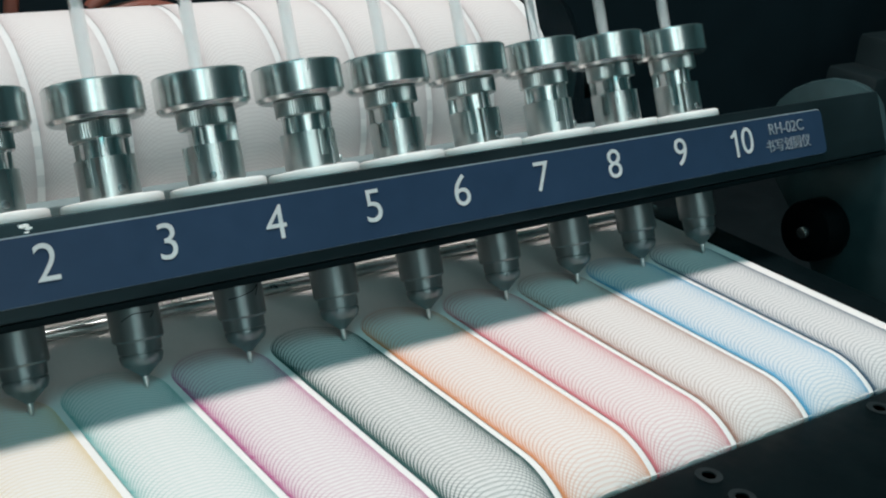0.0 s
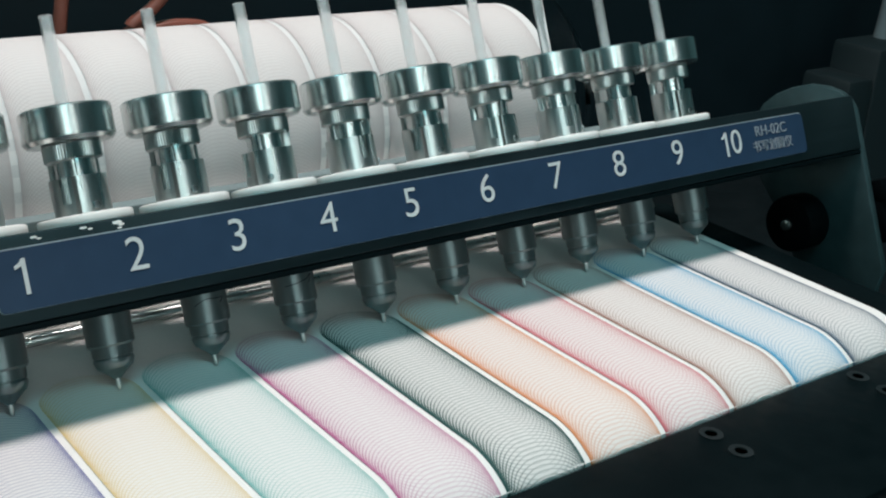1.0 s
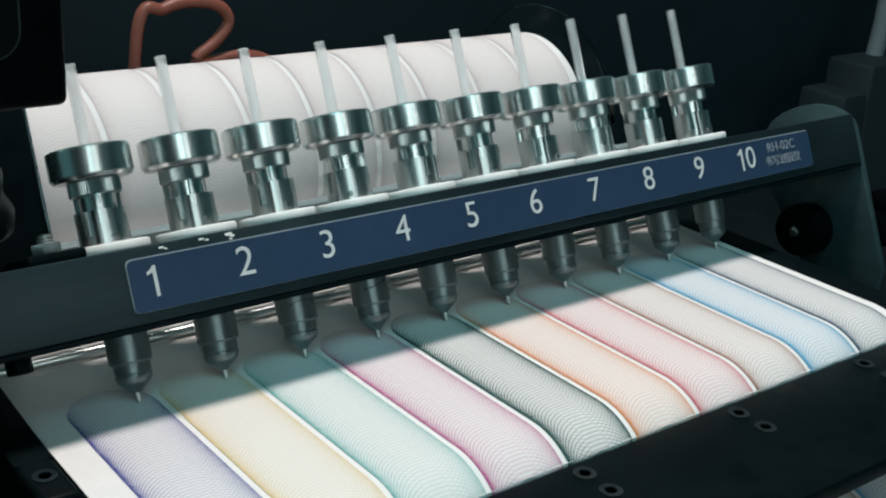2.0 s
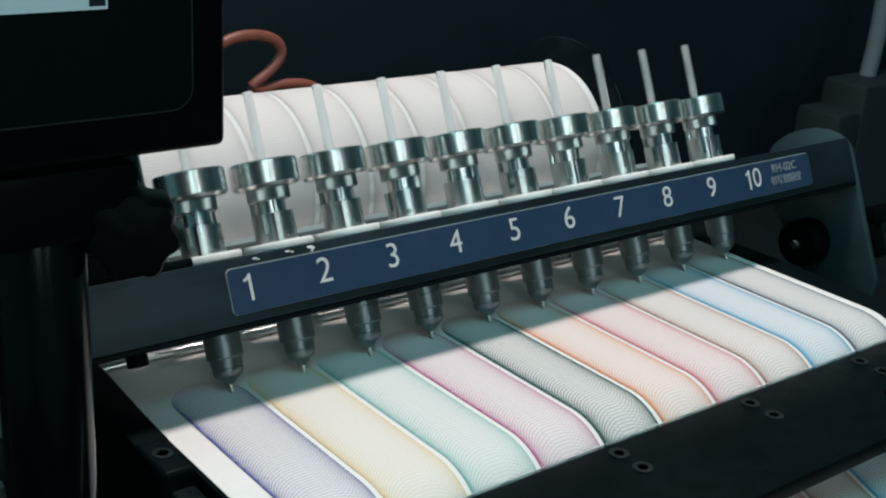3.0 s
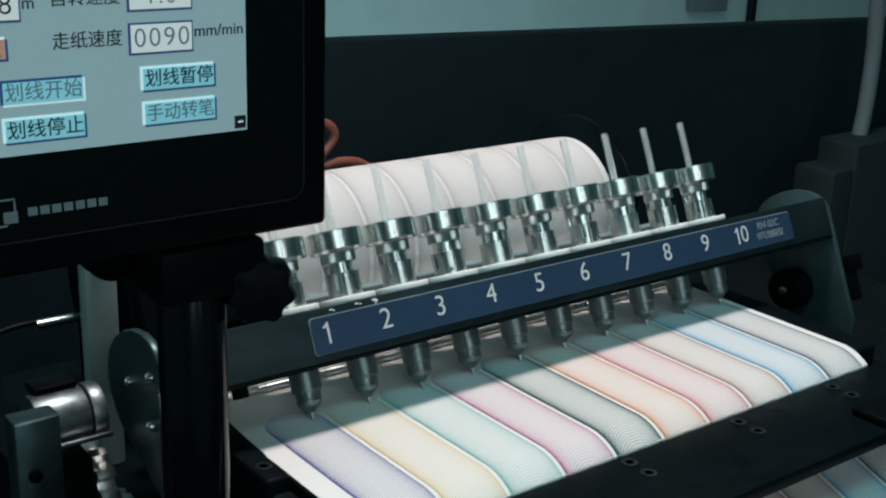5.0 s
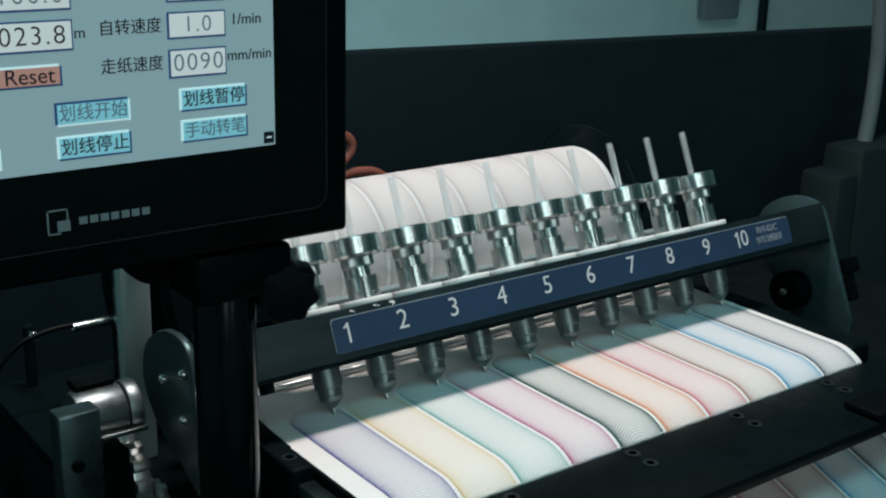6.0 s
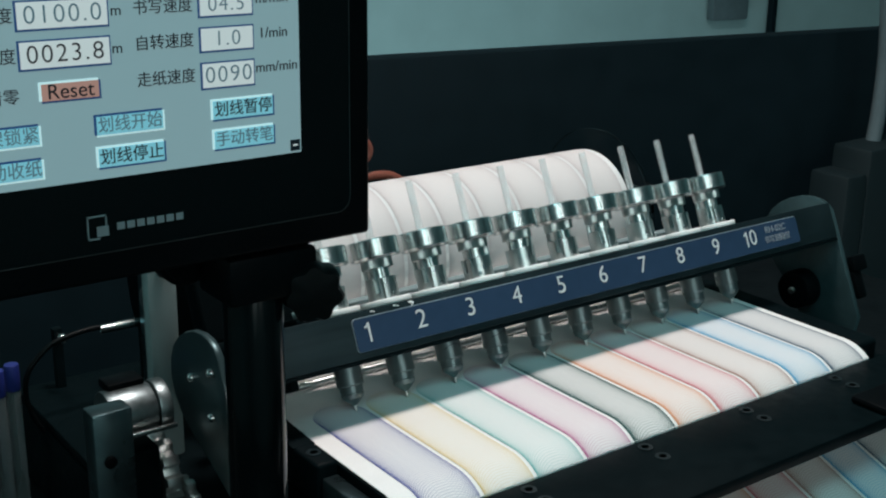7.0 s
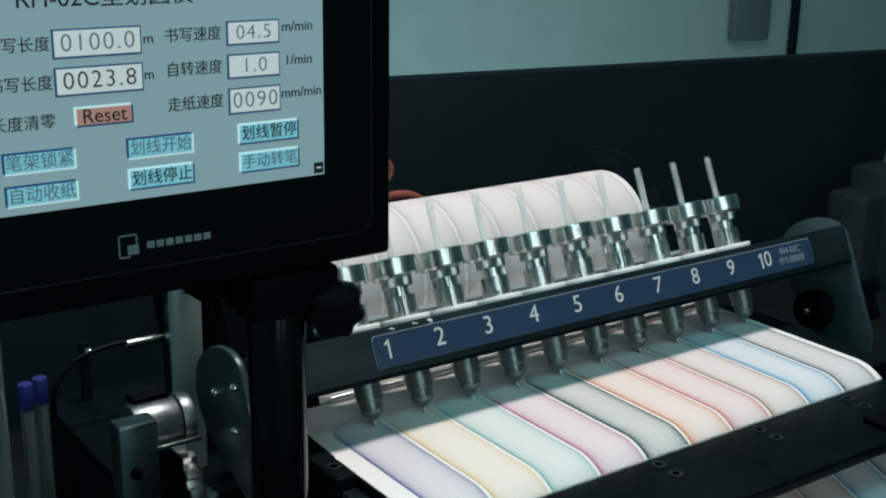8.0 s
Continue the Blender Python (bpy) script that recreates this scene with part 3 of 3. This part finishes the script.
for sx in (PL - 0.0125, PR + 0.0065):
    part("bar_foot", box(sx, sx + 0.006, 0.0810, 0.0920, 0.0620, 0.1440, 0.0010), BLACK, bar)
guide = thing("guide_roller", TABLE @ pose(0, 0.0590, ZP + 0.0064), "thin polished steel roller pressing on the paper", "guide roller")
part("roller", lathe(rounded(0.0024, PL - 0.004, PR + 0.004, 0.0005), 24, "x"), CHROME, guide, m=pose(0, 0, -0.0035))

# ---- paper roll ----
roll = thing("paper_roll", TABLE @ pose(0, ROLL_Y, ROLL_Z), "thick roll of written white paper with pale stripes, on a spindle", "paper roll")
part("paper_body", lathe([(0.012, PL), (ROLL_R - 0.0005, PL), (ROLL_R, PL + 0.0005), (ROLL_R, PR - 0.0005), (ROLL_R - 0.0005, PR), (0.012, PR)], 96, "x"), DIMMED_PAPER, roll)
RUN_ROLL = [(ROLL_R * math.cos(radians(a)), ROLL_R * math.sin(radians(a))) for a in range(40, 246, 4)]
for i in range(10):
    part("ink_track", track_strip(SHIFT + PITCH * i, RUN_ROLL, 0.0, 0.0160, 0.0003, 16, True), ROLL_INK, roll)
part("spindle", lathe(rounded(0.008, PL - 0.016, PR + 0.036, 0.001), 24, "x"), STEEL, roll)
part("end_disc", lathe(rounded(0.066, PR + 0.004, PR + 0.008, 0.0006), 72, "x"), DISC, roll, "clear acrylic end disc")
part("end_flange", lathe(rounded(0.055, PL - 0.0045, PL - 0.0015, 0.0006), 72, "x"), PLASTIC, roll, "black end flange")
part("disc_hub", lathe(rounded(0.016, PR + 0.008, PR + 0.020, 0.001), 32, "x"), STEEL, roll)
stand = thing("roll_stand", TABLE, "two dark metal arms carrying the paper roll", "roll stand")
for sx in (PL - 0.008, PR + 0.030):
    part("arm", box(sx - 0.005, sx + 0.005, ROLL_Y - 0.018, ROLL_Y + 0.018, 0.062, ROLL_Z + 0.018, 0.003), SIDE, stand)

# ---- control panel on its post ----
PX, PY = -0.115, -0.088
hmi = thing("control_panel", pose(0, 0, 0), "black touch panel with a lit grey-blue display, mounted on a post", "control panel")
HX0, HX1, HZ0, HZ1, HY = -0.3365, -0.0660, 0.2538, 0.4655, -0.104
part("bezel", box(HX0, HX1, HY, HY + 0.010, HZ0, HZ1, 0.0022, 3), PLASTIC, hmi)
part("housing", box(HX0 + 0.010, HX1 - 0.010, HY + 0.010, HY + 0.042, HZ0 + 0.010, HZ1 - 0.010, 0.002), PLASTIC, hmi)
part("bezel_rim", plate_mesh(HX0 + 0.0100, HX1 - 0.0100, HZ0 + 0.0115, HZ1 - 0.0100, 0.0064, HY - 0.0003, HY + 0.001), GROOVE, hmi, "thin rim of the front film, lightened as a highlight")
part("bezel_groove", plate_mesh(HX0 + 0.0105, HX1 - 0.0105, HZ0 + 0.0120, HZ1 - 0.0105, 0.006, HY - 0.0006, HY + 0.001), FILM, hmi, "glossy front film")
screen = part("display", box(-0.3070, -0.0996, HY - 0.0009, HY - 0.0002, 0.2937, 0.4420), SCREEN, hmi, "lit grey-blue display", 0)


def on_screen(x, z, d=0.0):
    return pose(x, HY - 0.0011 - d, z) @ UPRIGHT


def field(x0, x1, z0, z1, words, material=GLYPH_DIM):
    part("field_rim", box(x0 - 0.0008, x1 + 0.0006, HY - 0.0012, HY - 0.0009, z0 - 0.0008, z1 + 0.0006), BUTTON_LO, screen, "", 0)
    part("number_field", box(x0, x1, HY - 0.0015, HY - 0.0012, z0, z1), FIELD, screen, "pale number field", 0)
    lettering("reading", words, (z1 - z0) * 0.98, material, screen, on_screen((x0 + x1) / 2, (z0 + z1) / 2, 0.0006), bold=-0.0001, spacing=1.16)


def button(x0, x1, z0, z1, words, face, glyph, pressed, size=0.0062):
    a, b = (BUTTON_LO, BUTTON_HI) if pressed else (BUTTON_HI, BUTTON_LO)
    part("button_edge", box(x0, x1 - 0.0009, HY - 0.0012, HY - 0.0009, z0 + 0.0008, z1), a, screen, "", 0)
    part("button_edge", box(x0 + 0.0009, x1, HY - 0.00115, HY - 0.0009, z0, z1 - 0.0008), b, screen, "", 0)
    part("button_face", box(x0 + 0.0009, x1 - 0.0009, HY - 0.0016, HY - 0.0012, z0 + 0.0008, z1 - 0.0008), face, screen, "", 0)
    lettering("button_label", words, size, glyph, screen, on_screen((x0 + x1) / 2, (z0 + z1) / 2, 0.0007))


field(-0.1413, -0.1200, 0.3500, 0.3580, "04.5")
field(-0.1413, -0.1200, 0.3371, 0.3453, "1.0")
field(-0.1413, -0.1200, 0.3232, 0.3322, "0090")
field(-0.2085, -0.1768, 0.3357, 0.3448, "0023.8", GLYPH)
field(-0.2085, -0.1768, 0.3492, 0.3583, "0100.0")
button(-0.2031, -0.1808, 0.3233, 0.3308, "Reset", RESET, GLYPH, False, 0.0075)
button(-0.1386, -0.1114, 0.3100, 0.3186, "划线暂停", BUTTON, GLYPH, False)
button(-0.1384, -0.1113, 0.2985, 0.3070, "手动转笔", BUTTON, GLYPH_DIM, False)
button(-0.1843, -0.1573, 0.3092, 0.3175, "划线开始", BUTTON, GLYPH_DIM, True)
button(-0.1843, -0.1574, 0.2973, 0.3058, "划线停止", BUTTON, GLYPH, False)
button(-0.2300, -0.2034, 0.3084, 0.3165, "笔架锁紧", BUTTON, GLYPH_DIM, True)
button(-0.2300, -0.2033, 0.2965, 0.3045, "自动收纸", BUTTON, GLYPH_DIM, True)
for x, z, words, size in ((-0.1557, 0.3541, "书写速度", 0.0058), (-0.1557, 0.3413, "自转速度", 0.0058), (-0.1556, 0.3281, "走纸速度", 0.0058),
                          (-0.2213, 0.3537, "书写长度", 0.0058), (-0.2213, 0.3400, "书写长度", 0.0058), (-0.2213, 0.3262, "长度清零", 0.0058),
                          (-0.1113, 0.3553, "m/min", 0.0056), (-0.1110, 0.3421, "1/min", 0.0056), (-0.1098, 0.3290, "mm/min", 0.0056),
                          (-0.1735, 0.3538, "m", 0.0055), (-0.1738, 0.3405, "m", 0.0055), (-0.1880, 0.3695, "RH-02C型划圆仪", 0.0090)):
    lettering("caption", words, size, GLYPH, screen, on_screen(x, z))
part("corner_icon", box(-0.1045, -0.1003, HY - 0.0013, HY - 0.0009, 0.2946, 0.2990), GLYPH, screen, "", 0)
part("corner_arrow", box(-0.1034, -0.1014, HY - 0.0015, HY - 0.0013, 0.2966, 0.2972), FIELD, screen, "", 0)
# maker's mark as plain shapes
for x0, x1, z0, z1 in ((-0.1896, -0.1820, 0.2797, 0.2803), (-0.1896, -0.1890, 0.2712, 0.2803), (-0.1896, -0.1850, 0.2712, 0.2718), (-0.1826, -0.1820, 0.2760, 0.2803), (-0.1860, -0.1815, 0.2722, 0.2760)):
    part("printed_mark", box(x0, x1, HY - 0.0010, HY - 0.0006, z0, z1), BEZELMARK, hmi, "grey printed mark", 0)
for k in range(7):
    x = -0.1782 + 0.0039 * k
    part("printed_mark", box(x, x + 0.0030, HY - 0.0010, HY - 0.0006, 0.2738, 0.2765), BEZELMARK, hmi, "grey printed mark", 0)

post = thing("panel_post", pose(PX, PY, 0), "round black post with a clamp under the control panel", "post")
part("pole", lathe(rounded(0.0128, 0.0, 0.2335, 0.0008), 48), mat("black_gloss_tube", (0.0016, 0.0026, 0.0030), 0.16, 0.0, 0.2, 80, spec=0.28), post, "glossy black tube")
part("clamp_block", box(-0.017, 0.024, -0.014, 0.016, 0.2315, 0.2520, 0.002), PLASTIC, post)
part("clamp_ear", lathe(rounded(0.012, -0.006, 0.006, 0.001), 32, "y"), PLASTIC, post, m=pose(-0.018, 0.030, 0.243))
part("clamp_arm", box(-0.028, 0.010, 0.016, 0.036, 0.238, 0.251, 0.001), PLASTIC, post)
part("mount_plate", box(-0.020, 0.034, 0.006, 0.020, 0.250, 0.275, 0.001), PLASTIC, post)


def star(k, r, h):
    return r * (1.0 + 0.09 * math.cos(7 * 2 * math.pi * k / 84)) if r > 0.008 else r


grip = part("star_grip", lathe([(0.006, -0.004), (0.0112, -0.003), (0.0125, 0.0), (0.0125, 0.010), (0.0112, 0.013), (0.004, 0.0140)], 84, "y", star), RUBBER, post, "black lobed clamping knob", m=pose(0.0243, -0.006, 0.2318, 0, 0, 160))
part("grip_screw", lathe(rounded(0.004, 0.0, 0.03, 0.0005), 18, "y"), STEEL, post, m=pose(0.0243, 0.0, 0.2318))

# ---- drive parts beside the machine ----
drive = thing("feed_drive", pose(-0.1150, 0.047, 0), "steel bearing block with cylinder and toothed wheels beside the machine", "feed drive")
part("bearing_plate", box(-0.036, -0.015, -0.030, -0.016, 0.0, 0.1430, 0.0015), SIDE, drive)
part("bearing_cap", lathe(rounded(0.0032, -0.0325, -0.030, 0.0006), 20, "y"), PLASTIC, drive, "dark hole", m=pose(-0.0285, 0, 0.1165))
part("cylinder", lathe(rounded(0.0138, -0.0195, 0.0062, 0.0010), 56, "x"), DARKSTEEL, drive, "turned steel cylinder", m=pose(0, 0.0, 0.1265))
part("cylinder_ring", lathe(rounded(0.0143, 0.0068, 0.0142, 0.0010), 56, "x"), DARKSTEEL, drive, m=pose(0, 0.0, 0.1265))
part("clamp_strip", box(-0.0150, 0.0142, -0.0175, -0.0152, 0.1190, 0.1215, 0.0004), CHROME, drive, "thin bright strip")
part("drive_block", box(-0.018, 0.006, -0.012, 0.014, 0.0, 0.108, 0.002), BLACK, drive)


def teeth(k, r, h):
    return r * (1.0 if (k // 4) % 2 else 0.84) if r > 0.01 else r


part("toothed_wheel", lathe(rounded(0.0230, 0.0070, 0.0165, 0.0008), 96, "x", teeth), STEEL, drive, "toothed steel wheel", m=pose(0, 0.006, 0.083))
part("toothed_wheel", lathe(rounded(0.0150, 0.0172, 0.0225, 0.0008), 72, "x", teeth), STEEL, drive, "toothed steel wheel", m=pose(0, -0.012, 0.070))
part("cover_block", box(-0.016, 0.004, 0.000, 0.014, 0.1385, 0.1435, 0.001), PLASTIC, drive, "black cover")
part("drive_foot", box(-0.036, 0.0085, -0.032, 0.022, 0.0, 0.030, 0.002), BLACK, drive)
wp = solid("mounting_plate", box(-0.011, 0.007, -0.005, 0.005, 0.0, 0.135, 0.002), mat("pale_grey_plate", (0.30, 0.38, 0.375), 0.5, 0.2, 0.12, 60), "pale grey upright plate beside the roll", "plate", "", 35, pose(-0.072, 0.108, 0.062))
part("plate_bolt", lathe(rounded(0.0034, -0.0085, -0.005, 0.0006), 20, "y"), CHROME, wp, "bright bolt head", m=pose(-0.003, 0, 0.119))
hose = solid("black_hose", tube([(-0.0135, 0.20, 0.1132), (-0.047, 0.20, 0.1120), (-0.0794, 0.20, 0.1160), (-0.100, 0.20, 0.1140), (-0.1134, 0.20, 0.1090), (-0.1270, 0.20, 0.0932), (-0.1261, 0.20, 0.0678), (-0.1091, 0.20, 0.0354), (-0.098, 0.20, 0.002)], 0.0017), RUBBER, "thin black hose curving down behind the drive", "hose")
rod_end = thing("steel_rod", pose(0, 0, 0), "bright steel rod with a round end, behind the drive", "rod")
part("rod", tube([(-0.078, 0.198, 0.1150), (-0.062, 0.198, 0.1150), (-0.044, 0.198, 0.1150)], 0.0030), CHROME, rod_end)
part("rod_stand", box(-0.052, -0.046, 0.196, 0.200, 0.0, 0.113, 0.0005), BLACK, rod_end)
ball = solid("ball_stud", lathe([(0.0006, -0.0034), (0.0020, -0.0028), (0.0031, -0.0014), (0.0034, 0.0), (0.0031, 0.0014), (0.0020, 0.0028), (0.0012, 0.0032), (0.0012, 0.012)], 24, "y"), CHROME, "small bright ball stud on a dark post", "ball stud", "", 40, pose(-0.0917, 0.2328, 0.1006))
part("stud_post", box(-0.003, 0.003, 0.008, 0.014, -0.1006, 0.004, 0.0005), BLACK, ball)
vial = thing("vial", pose(-0.1453, 0.20, 0.0), "small clear vial with a blue cap on the bench", "vial", "capped vials")
part("glass", lathe(rounded(0.0042, 0.0, 0.084, 0.0008), 24), ACRYLIC, vial, "clear glass body")
part("cap", lathe(rounded(0.0046, 0.0842, 0.1020, 0.0008), 24), BLUE, vial, "blue cap")
copy_thing(vial, pose(-0.1345, 0.205, 0.0))
clear = solid("clear_tube", lathe([(0.005, 0.0), (0.005, 0.22), (0.004, 0.22), (0.004, 0.0)], 24), ACRYLIC, "upright clear tube beside the drive", "tube", "", 35, pose(-0.222, -0.03, 0.0))
orange = solid("orange_cable", tube([(0.10, 0.25, 0.062), (0.108, 0.25, 0.190), (0.124, 0.25, 0.2030), (0.142, 0.25, 0.2060), (0.158, 0.25, 0.2020), (0.163, 0.25, 0.1930), (0.155, 0.25, 0.1830), (0.143, 0.25, 0.1745), (0.150, 0.25, 0.1715), (0.168, 0.25, 0.1735), (0.188, 0.25, 0.1690), (0.20, 0.25, 0.15), (0.205, 0.25, 0.062)], 0.0034), CABLE, "orange-red coiled cable behind the paper roll", "cable")

# ---- background ----
cab = thing("equipment_cabinet", pose(0, 0, 0), "slate grey equipment cabinet standing by the partition", "cabinet")
part("cabinet_body", box(0.988, 1.50, 0.36, 0.42, -0.75, 0.071, 0.006), CABINET, cab)
part("cabinet_step", box(0.946, 0.9875, 0.36, 0.42, -0.75, 0.042, 0.006), CABINET, cab)
solid("conduit", tube([(1.045, 0.40, 0.055), (1.052, 0.40, 0.12), (1.050, 0.40, 0.20), (1.035, 0.40, 0.30), (1.02, 0.40, 0.45)], 0.010), GREYTUBE, "grey flexible conduit rising from the cabinet", "conduit")
solid("wall_pipe", box(-0.01, 0.01, -0.02, 0.0, 0.0, 2.3, 0.003), PANEL, "dark vertical pipe on the wall", "pipe", "", 35, pose(2.42, 1.69, -0.4))
solid("wall_box", box(-0.06, 0.06, -0.03, 0.0, 0.0, 0.32, 0.006), GREYTUBE, "small grey box mounted on the wall", "wall box", "", 35, pose(2.267, 1.72, 0.02, 0, 0, -10))
